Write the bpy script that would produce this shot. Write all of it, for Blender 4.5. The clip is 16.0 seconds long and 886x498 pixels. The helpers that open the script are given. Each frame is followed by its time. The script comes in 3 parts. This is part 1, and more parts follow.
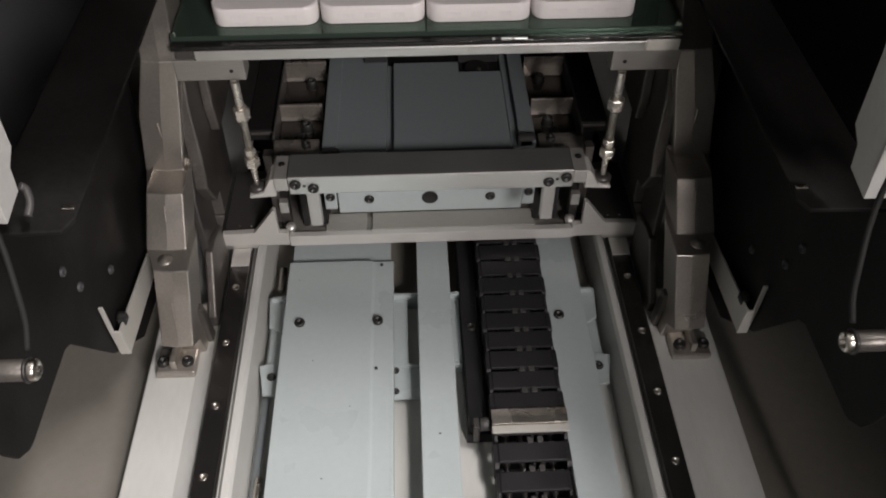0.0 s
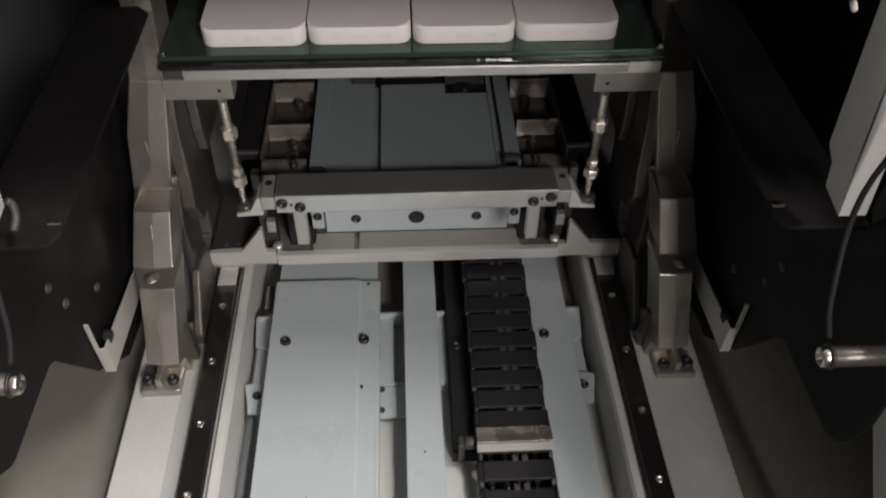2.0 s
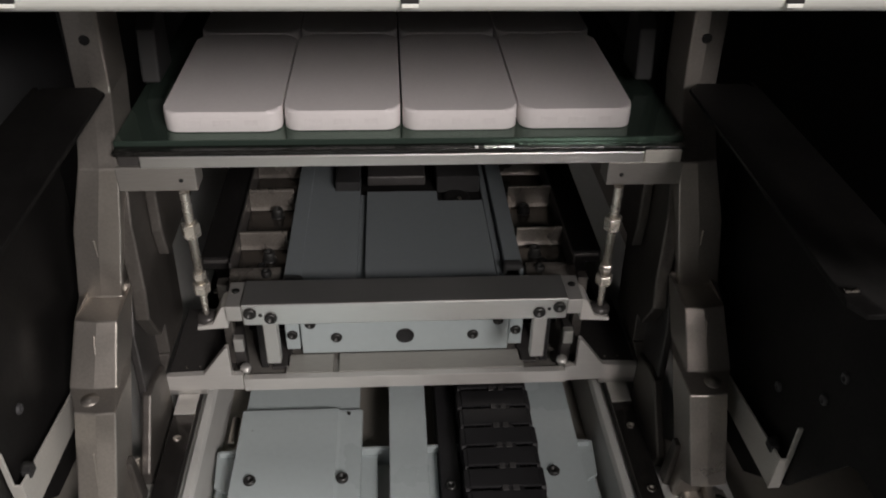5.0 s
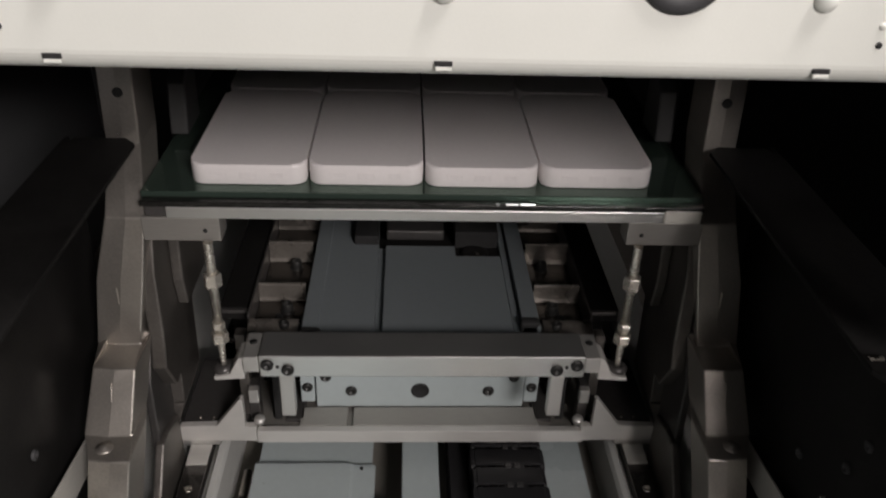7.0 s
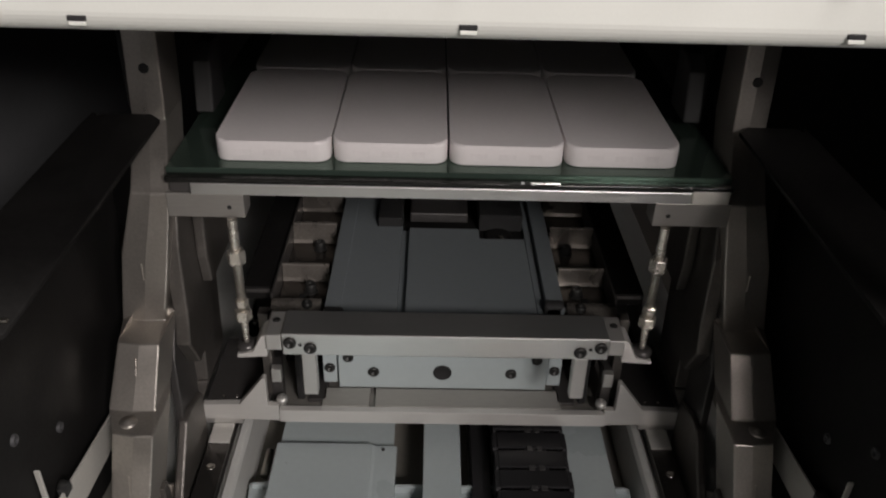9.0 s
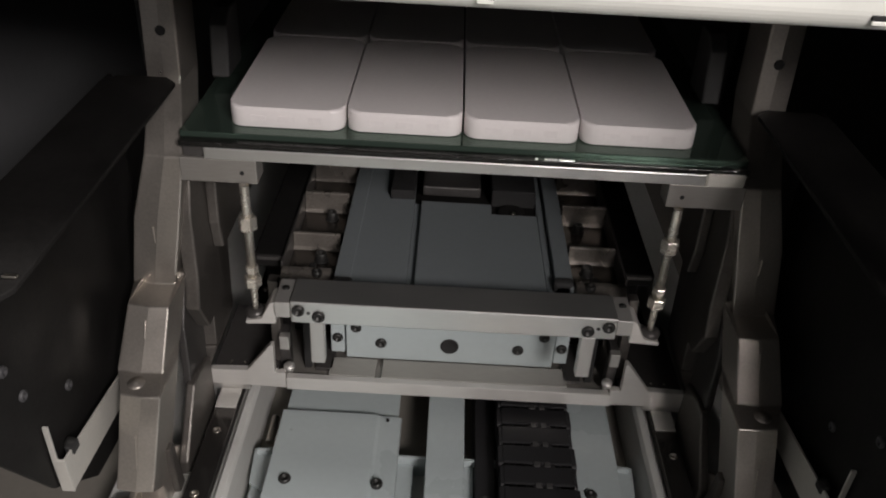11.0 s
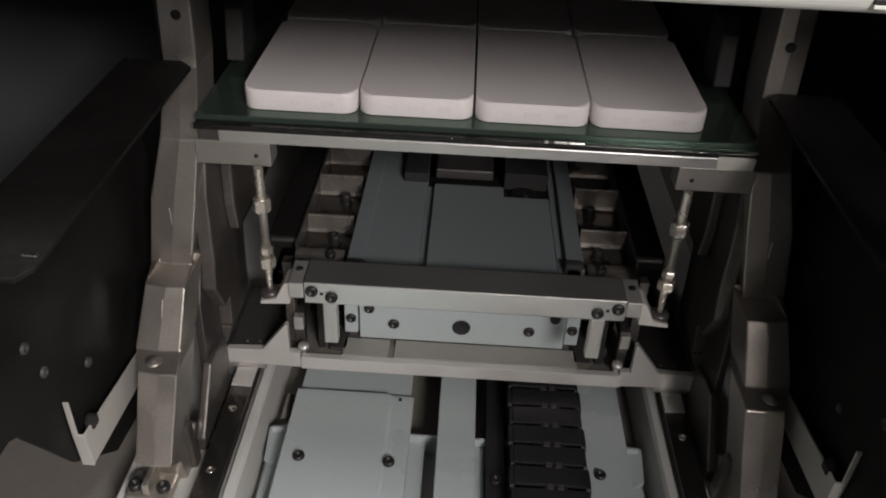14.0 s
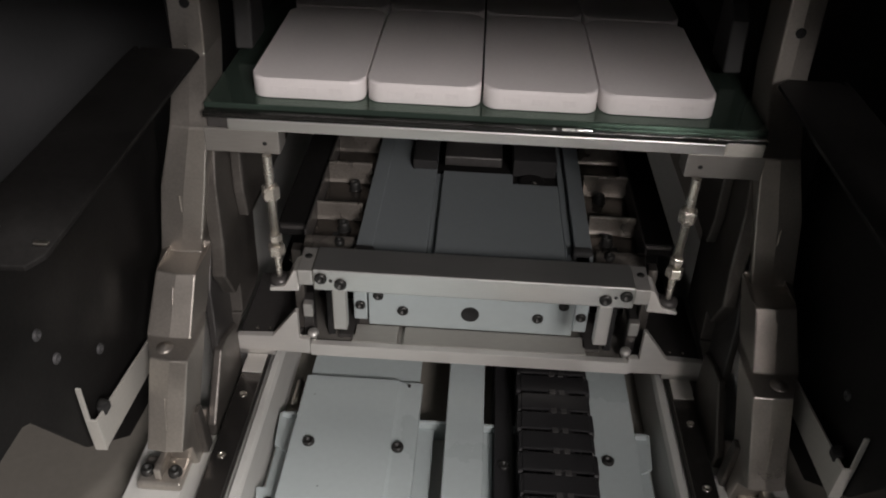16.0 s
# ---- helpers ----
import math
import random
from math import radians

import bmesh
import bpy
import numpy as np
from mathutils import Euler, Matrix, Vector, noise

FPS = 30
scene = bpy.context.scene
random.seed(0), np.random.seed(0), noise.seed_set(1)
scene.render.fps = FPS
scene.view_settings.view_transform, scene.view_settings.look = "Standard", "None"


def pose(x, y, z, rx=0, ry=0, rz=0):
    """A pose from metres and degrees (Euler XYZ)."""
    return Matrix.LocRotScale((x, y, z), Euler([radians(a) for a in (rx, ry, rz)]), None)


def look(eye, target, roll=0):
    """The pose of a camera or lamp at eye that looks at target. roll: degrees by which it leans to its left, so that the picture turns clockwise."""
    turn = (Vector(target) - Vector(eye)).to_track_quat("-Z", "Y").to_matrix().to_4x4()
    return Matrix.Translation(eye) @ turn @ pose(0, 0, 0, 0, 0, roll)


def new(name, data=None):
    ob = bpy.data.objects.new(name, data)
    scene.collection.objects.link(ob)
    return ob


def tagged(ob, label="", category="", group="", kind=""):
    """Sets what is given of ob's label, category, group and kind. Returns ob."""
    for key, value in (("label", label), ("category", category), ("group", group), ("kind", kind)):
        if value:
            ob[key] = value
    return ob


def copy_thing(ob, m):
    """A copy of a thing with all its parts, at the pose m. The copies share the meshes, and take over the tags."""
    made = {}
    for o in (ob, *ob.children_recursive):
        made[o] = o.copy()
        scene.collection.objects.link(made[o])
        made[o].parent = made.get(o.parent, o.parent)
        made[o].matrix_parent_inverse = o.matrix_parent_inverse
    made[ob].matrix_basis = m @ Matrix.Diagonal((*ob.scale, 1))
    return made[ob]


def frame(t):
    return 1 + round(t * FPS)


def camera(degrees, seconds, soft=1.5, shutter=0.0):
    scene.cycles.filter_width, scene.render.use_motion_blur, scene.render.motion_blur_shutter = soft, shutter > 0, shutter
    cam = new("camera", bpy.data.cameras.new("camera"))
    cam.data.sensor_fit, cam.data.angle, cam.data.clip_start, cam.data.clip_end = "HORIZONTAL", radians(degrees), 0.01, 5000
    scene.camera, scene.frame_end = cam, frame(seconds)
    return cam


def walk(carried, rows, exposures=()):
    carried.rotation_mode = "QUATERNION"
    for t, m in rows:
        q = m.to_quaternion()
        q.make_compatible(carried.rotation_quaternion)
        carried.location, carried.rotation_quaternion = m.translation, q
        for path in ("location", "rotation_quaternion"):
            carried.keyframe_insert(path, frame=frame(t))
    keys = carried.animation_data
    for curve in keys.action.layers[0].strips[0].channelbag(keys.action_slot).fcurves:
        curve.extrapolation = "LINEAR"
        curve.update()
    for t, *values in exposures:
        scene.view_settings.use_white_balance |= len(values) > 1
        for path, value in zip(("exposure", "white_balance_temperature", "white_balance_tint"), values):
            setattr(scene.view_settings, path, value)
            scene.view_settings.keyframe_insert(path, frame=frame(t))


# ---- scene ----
cam = camera(56.64, 16.0, soft=2.0, shutter=0.5)
# seconds, eye in metres, pitch, roll, yaw in degrees
PATH = [
    (0, -0.0122, 0.0927, 0.5927, -46.89, 0.04, -2.47),
    (0.5, -0.0153, 0.0863, 0.5930, -46.81, 0.74, -3.24),
    (1, -0.0147, 0.0822, 0.5931, -46.55, 1.17, -3.28),
    (1.5, -0.0125, 0.0809, 0.5949, -46.28, 0.82, -3.01),
    (2, -0.0085, 0.0860, 0.5937, -45.24, 0.85, -3.41),
    (2.5, -0.0070, 0.0969, 0.5995, -42.00, 0.88, -3.44),
    (3, -0.0062, 0.1089, 0.5669, -39.46, 0.85, -3.44),
    (3.5, -0.0044, 0.1291, 0.5352, -37.36, 0.19, -3.07),
    (4, -0.0053, 0.1337, 0.5192, -35.73, 0.57, -3.51),
    (6.5, -0.0132, 0.1315, 0.5092, -33.56, 2.03, -3.94),
    (7, -0.0153, 0.1317, 0.5139, -30.98, 2.21, -3.22),
    (7.5, -0.0227, 0.1419, 0.5057, -29.11, 1.81, -1.77),
    (8, -0.0236, 0.1393, 0.5030, -29.77, 1.23, -0.82),
    (8.5, -0.0201, 0.1347, 0.5054, -30.60, 0.96, -0.47),
    (9, -0.0145, 0.1297, 0.5039, -31.52, 1.77, -1.26),
    (9.5, -0.0122, 0.1305, 0.5003, -32.86, 2.70, -1.05),
    (12, -0.0128, 0.1270, 0.5041, -33.54, 3.01, 0.32),
    (12.5, -0.0088, 0.1254, 0.5052, -34.06, 2.71, 0.84),
    (13, -0.0076, 0.1251, 0.5046, -34.31, 2.46, 0.85),
    (13.5, -0.0103, 0.1236, 0.5047, -34.27, 2.60, 0.82),
    (14, -0.0076, 0.1233, 0.5050, -34.43, 2.68, 1.18),
    (14.5, -0.0096, 0.1267, 0.5041, -34.95, 2.16, 1.49),
    (15, -0.0063, 0.1253, 0.5038, -35.03, 2.20, 2.03),
    (15.5, -0.0088, 0.1243, 0.5011, -35.46, 2.38, 1.87),
    (16, -0.0054, 0.1223, 0.5063, -35.39, 2.10, 2.09),
]
walk(cam, [(t, pose(x, y, z, 0, 0, yaw) @ pose(0, 0, 0, 90 + pitch) @ pose(0, 0, 0, 0, 0, roll)) for t, x, y, z, pitch, roll, yaw in PATH],
     exposures=[(0, 0.12), (1.5, 0.06), (2.0, 0.0), (2.3, -0.2), (2.6, -0.75), (3.0, -0.9), (3.3, -0.35), (3.6, -0.05), (4.0, -0.05), (6.5, -0.05), (6.9, -0.1), (7.2, -0.4), (7.5, -1.02), (8.0, -0.72), (8.5, -0.52), (9.0, -0.22), (9.6, 0.03), (12.0, -0.02), (16.0, -0.04)])
# ---- light ----
world = bpy.data.worlds.new("room_light")
scene.world = world
world.use_nodes = True
world.node_tree.nodes["Background"].inputs[0].default_value = (1.0, 0.94, 0.92, 1)
world.node_tree.nodes["Background"].inputs[1].default_value = 0.075


def area_lamp(name, eye, target, sx, sy, watts, colour):
    d = bpy.data.lights.new(name, "AREA")
    d.shape, d.size, d.size_y, d.energy, d.color = "RECTANGLE", sx, sy, watts, colour
    ob = new(name, d)
    ob.matrix_world = look(eye, target)
    return ob


area_lamp("ceiling_lamp", (0.72, 0.12, 2.0), (0.66, 0.3, 0.0), 0.2, 0.6, 33, (1.0, 0.935, 0.91))
# Unseen soft light assumed at front right; no window is known there.
area_lamp("front_right_light", (0.68, -1.12, 1.2), (0.0, 0.6, 0.2), 0.55, 0.38, 32, (1.0, 0.92, 0.90))


# ---- materials ----
def mat(name, colour, rough=0.5, metal=0.0, vary=0.12, grain=60.0, stretch=(1, 1, 1), bump=0.03, dirt=0.25, coat=0.0, spec=0.5):
    m = bpy.data.materials.new(name)
    m.use_nodes = True
    nt = m.node_tree
    n, l = nt.nodes, nt.links
    b = n["Principled BSDF"]
    b.inputs["Metallic"].default_value = metal
    b.inputs["Coat Weight"].default_value = coat
    b.inputs["Specular IOR Level"].default_value = spec
    tc = n.new("ShaderNodeTexCoord")
    mp = n.new("ShaderNodeMapping")
    mp.inputs["Scale"].default_value = stretch
    l.new(tc.outputs["Object"], mp.inputs["Vector"])
    fine = n.new("ShaderNodeTexNoise")
    fine.inputs["Scale"].default_value, fine.inputs["Detail"].default_value = grain * 8, 4
    big = n.new("ShaderNodeTexNoise")
    big.inputs["Scale"].default_value, big.inputs["Detail"].default_value = grain * 0.4, 6
    l.new(mp.outputs[0], fine.inputs["Vector"])
    l.new(tc.outputs["Object"], big.inputs["Vector"])
    add = n.new("ShaderNodeMath")
    add.operation = "ADD"
    l.new(fine.outputs["Fac"], add.inputs[0])
    l.new(big.outputs["Fac"], add.inputs[1])
    ramp = n.new("ShaderNodeMapRange")
    ramp.inputs[1].default_value, ramp.inputs[2].default_value = 0.6, 1.4
    ramp.inputs[3].default_value, ramp.inputs[4].default_value = 1 - vary, 1 + vary
    l.new(add.outputs[0], ramp.inputs[0])
    mul = n.new("ShaderNodeVectorMath")
    mul.operation = "SCALE"
    mul.inputs[0].default_value = colour
    l.new(ramp.outputs[0], mul.inputs["Scale"])
    l.new(mul.outputs[0], b.inputs["Base Color"])
    rr = n.new("ShaderNodeMapRange")
    rr.inputs[1].default_value, rr.inputs[2].default_value = 0.3, 0.7
    rr.inputs[3].default_value, rr.inputs[4].default_value = max(0.03, rough * (1 - dirt)), min(1, rough * (1 + dirt))
    l.new(big.outputs["Fac"], rr.inputs[0])
    l.new(rr.outputs[0], b.inputs["Roughness"])
    bp = n.new("ShaderNodeBump")
    bp.inputs["Strength"].default_value, bp.inputs["Distance"].default_value = bump, 0.001
    l.new(fine.outputs["Fac"], bp.inputs["Height"])
    l.new(bp.outputs[0], b.inputs["Normal"])
    return m


M_PLATE = mat("pale_blue_painted_steel", (0.46, 0.518, 0.522), 0.32, 0.0, 0.04, 25, (1, 1, 1), 0.05)
M_ALU = mat("machined_aluminium", (0.66, 0.65, 0.62), 0.42, 0.75, 0.06, 40, (1, 6, 6), 0.05)
M_ALU_B = mat("brushed_aluminium_bar", (0.8, 0.805, 0.78), 0.38, 0.93, 0.05, 40, (0.2, 6, 6), 0.015, 0.08)
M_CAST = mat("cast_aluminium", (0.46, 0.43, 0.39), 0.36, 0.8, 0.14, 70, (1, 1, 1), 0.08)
M_BED = mat("grey_painted_extrusion", (0.57, 0.575, 0.55), 0.36, 0.0, 0.05, 30, (1, 0.3, 1), 0.05)
M_RAIL = mat("dark_oiled_rail_steel", (0.11, 0.105, 0.1), 0.16, 0.85, 0.2, 30, (8, 0.3, 1), 0.02)
M_STEEL = mat("bright_steel", (0.62, 0.58, 0.52), 0.28, 1.0, 0.12, 60, (1, 1, 4), 0.04)
M_NICKEL = mat("nickel_bracket", (0.55, 0.54, 0.5), 0.4, 0.25, 0.06, 50)
M_BOLT = mat("black_oxide_bolt", (0.05, 0.05, 0.048), 0.4, 0.6, 0.2, 200)
M_DARK = mat("black_anodised_plate", (0.0125, 0.012, 0.0116), 0.55, 0.0, 0.35, 40, (1, 1, 1), 0.05, spec=0.12)
M_DARKTOP = mat("dark_gunmetal_plate", (0.095, 0.09, 0.087), 0.38, 0.5, 0.15, 30)
M_CHAIN = mat("black_nylon_chain", (0.019, 0.0186, 0.0198), 0.5, 0.0, 0.25, 90, (1, 1, 1), 0.1, spec=0.3)
M_PAN = mat("warm_grey_floor_pan", (0.22, 0.207, 0.182), 0.5, 0.0, 0.08, 20, (1, 1, 1), 0.06)
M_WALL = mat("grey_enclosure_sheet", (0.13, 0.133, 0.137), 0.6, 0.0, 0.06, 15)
# Darker copy of M_WALL for the bay's shaded sides and depth.
M_WALL_SHADE = mat("shaded_enclosure_sheet", (0.05, 0.05, 0.05), 0.65, 0.0, 0.15, 15)
M_PANEL = mat("cream_powder_coat", (0.83, 0.84, 0.78), 0.22, 0.0, 0.02, 120, (1, 1, 1), 0.015, 0.15)
M_WHITE = mat("matt_white_plastic", (0.87, 0.83, 0.82), 0.45, 0.0, 0.03, 40, (1, 1, 1), 0.03)
M_INK = mat("pale_grey_print", (0.815, 0.775, 0.765), 0.6, 0.0, 0.1, 300)
M_PALE = mat("pale_shield_sheet", (0.5, 0.5, 0.48), 0.5, 0.1, 0.06, 40)
M_RUBBER = mat("dark_rubber", (0.05, 0.05, 0.052), 0.6, 0.0, 0.1, 80)
M_GREY = mat("slate_grey_cover", (0.168, 0.188, 0.197), 0.45, 0.0, 0.05, 30)
M_ROD = mat("cream_zinc_rod", (0.78, 0.74, 0.66), 0.26, 0.8, 0.15, 120, (1, 1, 8), 0.1)
M_CATCH = mat("grey_nylon", (0.055, 0.053, 0.052), 0.5, 0.0, 0.2, 90)
M_POCKET = mat("oily_brown_steel", (0.1, 0.09, 0.08), 0.22, 0.7, 0.2, 60, (1, 1, 1), 0.08)
# Darker copy of M_CAST: shade on the inner webs is in the colour.
M_WEB = mat("dull_and_shaded_metal", (0.145, 0.134, 0.122), 0.38, 0.55, 0.25, 60, (1, 1, 1), 0.15)
M_CABLE = mat("grey_cable_sheath", (0.02, 0.02, 0.02), 0.6, 0.0, 0.1, 80, spec=0.15)
M_TAPE = mat("paper_tape", (0.62, 0.6, 0.54), 0.7, 0.0, 0.1, 90)
M_BASE = mat("worn_grey_steel", (0.3, 0.285, 0.26), 0.35, 0.5, 0.15, 40, (1, 4, 1), 0.04)
M_SATIN = mat("satin_machined_steel", (0.68, 0.665, 0.63), 0.36, 0.35, 0.08, 40, (0.3, 6, 6), 0.02, 0.1)
M_MILL = mat("oil_stained_steel", (0.3, 0.275, 0.245), 0.27, 0.7, 0.45, 60, (1, 1, 3), 0.06, 0.4)
M_TAB = mat("dull_machined_tab", (0.36, 0.345, 0.32), 0.38, 0.6, 0.12, 40, (0.4, 4, 6), 0.03)
M_GLOSS = mat("glossy_black_edge", (0.012, 0.012, 0.011), 0.14, 0.0, 0.4, 60, (0.4, 1, 1), 0.5, 0.5)
M_DECK = mat("stained_grey_deck", (0.36, 0.35, 0.32), 0.4, 0.2, 0.1, 40, (0.4, 3, 1), 0.03)
# Pale, shiny colour for the glint on the glass edge.
M_GLINT = mat("edge_glint_sliver", (0.85, 0.85, 0.82), 0.12, 0.6, 0.1, 200)
# Matt black for rubber and specks; also stands in for shade in holes and gaps.
M_BLACK = mat("matt_black_and_shade", (0.02, 0.02, 0.02), 0.8, 0.0, 0.2, 90)

M_GLASS = bpy.data.materials.new("green_glass")
M_GLASS.use_nodes = True
_b = M_GLASS.node_tree.nodes["Principled BSDF"]
_b.inputs["Base Color"].default_value = (0.046, 0.066, 0.054, 1)
_b.inputs["Roughness"].default_value = 0.07
_b.inputs["Transmission Weight"].default_value = 0.2
_b.inputs["IOR"].default_value = 1.75
_b.inputs["Specular Tint"].default_value = (0.62, 1.0, 0.76, 1)


# ---- mesh helpers ----
def bev(bm, geom_edges, w, seg=2):
    if w > 0:
        bmesh.ops.bevel(bm, geom=geom_edges, offset=w, segments=seg, affect="EDGES", profile=0.5, clamp_overlap=True)


def box(bm, x0, x1, y0, y1, z0, z1, b=0.0008, seg=2):
    tmp = bmesh.new()
    bmesh.ops.create_cube(tmp, size=1)
    for v in tmp.verts:
        v.co = Vector(((x0 + x1) / 2 + v.co.x * (x1 - x0), (y0 + y1) / 2 + v.co.y * (y1 - y0), (z0 + z1) / 2 + v.co.z * (z1 - z0)))
    bev(tmp, tmp.edges[:], b, seg)
    merge(bm, tmp)
    return bm


def merge(bm, tmp):
    me = bpy.data.meshes.new("tmp")
    tmp.to_mesh(me)
    tmp.free()
    bm.from_mesh(me)
    bpy.data.meshes.remove(me)


def prism(bm, pts, axis, a0, a1, b=0.0008, seg=2):
    """Outline pts in the two other axes (in xyz order), drawn out along axis from a0 to a1."""
    tmp = bmesh.new()

    def put(p, a):
        c = list(p)
        c.insert("xyz".index(axis), a)
        return tmp.verts.new(c)
    lo, hi = [put(p, a0) for p in pts], [put(p, a1) for p in pts]
    tmp.faces.new(lo)
    tmp.faces.new(hi[::-1])
    n = len(pts)
    for i in range(n):
        tmp.faces.new((lo[i], hi[i], hi[(i + 1) % n], lo[(i + 1) % n]))
    bmesh.ops.recalc_face_normals(tmp, faces=tmp.faces[:])
    bev(tmp, tmp.edges[:], b, seg)
    merge(bm, tmp)
    return bm


def lathe(bm, p, axis, profile, seg=16, smooth=True):
    """profile: (radius, height) pairs turned round the line from p along axis."""
    q = Vector(axis).normalized().to_track_quat("Z", "Y").to_matrix().to_4x4()
    m = Matrix.Translation(p) @ q
    rings = []
    for r, h in profile:
        if r <= 0:
            rings.append([bm.verts.new(m @ Vector((0, 0, h)))])
        else:
            rings.append([bm.verts.new(m @ Vector((r * math.cos(2 * math.pi * k / seg), r * math.sin(2 * math.pi * k / seg), h))) for k in range(seg)])
    for a, c in zip(rings, rings[1:]):
        for k in range(seg):
            k2 = (k + 1) % seg
            vs = [a[k % len(a)], a[k2 % len(a)], c[k2 % len(c)], c[k % len(c)]]
            vs = [v for i, v in enumerate(vs) if v not in vs[:i]]
            if len(vs) > 2:
                bm.faces.new(vs).smooth = smooth
    return bm


def rod(bm, p, axis, r, h, seg=16, b=0.0006):
    return lathe(bm, p, axis, [(0, 0), (r - b, 0), (r, b), (r, h - b), (r - b, h), (0, h)], seg)


def tube(bm, pts, r, seg=8):
    rings = []
    for i, p in enumerate(pts):
        d = (Vector(pts[min(i + 1, len(pts) - 1)]) - Vector(pts[max(i - 1, 0)])).normalized()
        q = d.to_track_quat("Z", "Y").to_matrix()
        rings.append([bm.verts.new(Vector(p) + q @ Vector((r * math.cos(2 * math.pi * k / seg), r * math.sin(2 * math.pi * k / seg), 0))) for k in range(seg)])
    for a, c in zip(rings, rings[1:]):
        for k in range(seg):
            bm.faces.new((a[k], a[(k + 1) % seg], c[(k + 1) % seg], c[k])).smooth = True
    bm.faces.new(rings[0][::-1])
    bm.faces.new(rings[-1])
    return bm


def curve_pts(ps, n=24):
    out = []
    for k in range(n + 1):
        u = k / n * (len(ps) - 1)
        i = min(int(u), len(ps) - 2)
        f = u - i
        p0, p1, p2, p3 = (Vector(ps[max(0, min(len(ps) - 1, j))]) for j in (i - 1, i, i + 1, i + 2))
        out.append(0.5 * (2 * p1 + (p2 - p0) * f + (2 * p0 - 5 * p1 + 4 * p2 - p3) * f * f + (3 * p1 - p0 - 3 * p2 + p3) * f ** 3))
    return out


def B():
    return bmesh.new()


def mesh_of(name, bm, material):
    me = bpy.data.meshes.new(name)
    bm.normal_update()
    bm.to_mesh(me)
    bm.free()
    me.materials.append(material)
    return me


def thing(name, at, label, category, group="", kind=""):
    ob = new(name)
    ob.empty_display_size = 0.02
    ob.matrix_world = Matrix.Translation(at)
    return tagged(ob, label, category, group, kind)


def part(name, bm, material, parent, label=""):
    ob = new(name, mesh_of(name, bm, material))
    ob.parent = parent
    up = parent
    m = Matrix.Identity(4)
    while up:
        m = up.matrix_basis @ m if up.parent is None else m
        up = up.parent
    if parent.parent is None:
        ob.matrix_parent_inverse = m.inverted()
    return tagged(ob, label)


def solo(name, bm, material, label, category, group="", kind=""):
    return tagged(new(name, mesh_of(name, bm, material)), label, category, group, kind)


BOLT_MESH = {}


def bolt(parent, p, axis, r=0.004, h=0.0025, material=None, name="bolt", label=""):
    """A socket-head screw whose seat is at p."""
    material = material or M_BOLT
    key = (round(r, 5), round(h, 5), material.name)
    if key not in BOLT_MESH:
        BOLT_MESH[key] = mesh_of(name, lathe(B(), (0, 0, 0), (0, 0, 1), [(r, -0.001), (r, h * 0.6), (r * 0.8, h), (r * 0.5, h), (r * 0.46, h * 0.2), (0, h * 0.15)], 14), material)
    ob = new(name, BOLT_MESH[key])
    ob.parent = parent
    ob.matrix_basis = Matrix.Translation(p) @ Vector(axis).to_track_quat("Z", "Y").to_matrix().to_4x4()
    top = parent
    if top.parent is None:
        ob.matrix_parent_inverse = top.matrix_basis.inverted()
    return tagged(ob, label)


SIDES = (-1, 1)

# ---- enclosure ----
solo("floor", box(B(), -0.5, 0.5, -0.1, 1.3, -0.06, -0.034, 0), M_PAN, "warm grey painted floor pan of the machine bay", "floor", kind="structure")
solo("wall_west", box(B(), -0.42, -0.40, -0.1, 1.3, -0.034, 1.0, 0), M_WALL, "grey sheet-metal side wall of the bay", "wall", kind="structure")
# Unseen front wing and height are added to keep lamps off the right bed.
solo("wall_east", prism(B(), [(-0.45, -0.034), (-0.45, 0.56), (-0.1, 0.56), (-0.1, 0.99), (1.3, 0.99), (1.3, -0.034)], "x", 0.40, 0.42, 0), M_WALL_SHADE, "side wall of the bay, dark for its shade, shaped to block the lamps", "wall", kind="structure")
solo("wall_north", box(B(), -0.42, 0.42, 1.3, 1.32, -0.06, 1.0, 0), M_WALL_SHADE, "back wall of the bay, dark for the shade at the rear", "wall", kind="structure")
solo("wall_south", box(B(), -0.42, 0.42, -0.12, -0.1, -0.06, 0.12, 0), M_WALL, "low grey front apron of the bay", "wall", kind="structure")
solo("ceiling", box(B(), -0.42, 0.42, 0.45, 1.3, 0.72, 0.74, 0), M_WALL_SHADE, "unseen cover closing the bay from above, dark for its shade", "ceiling", kind="structure")


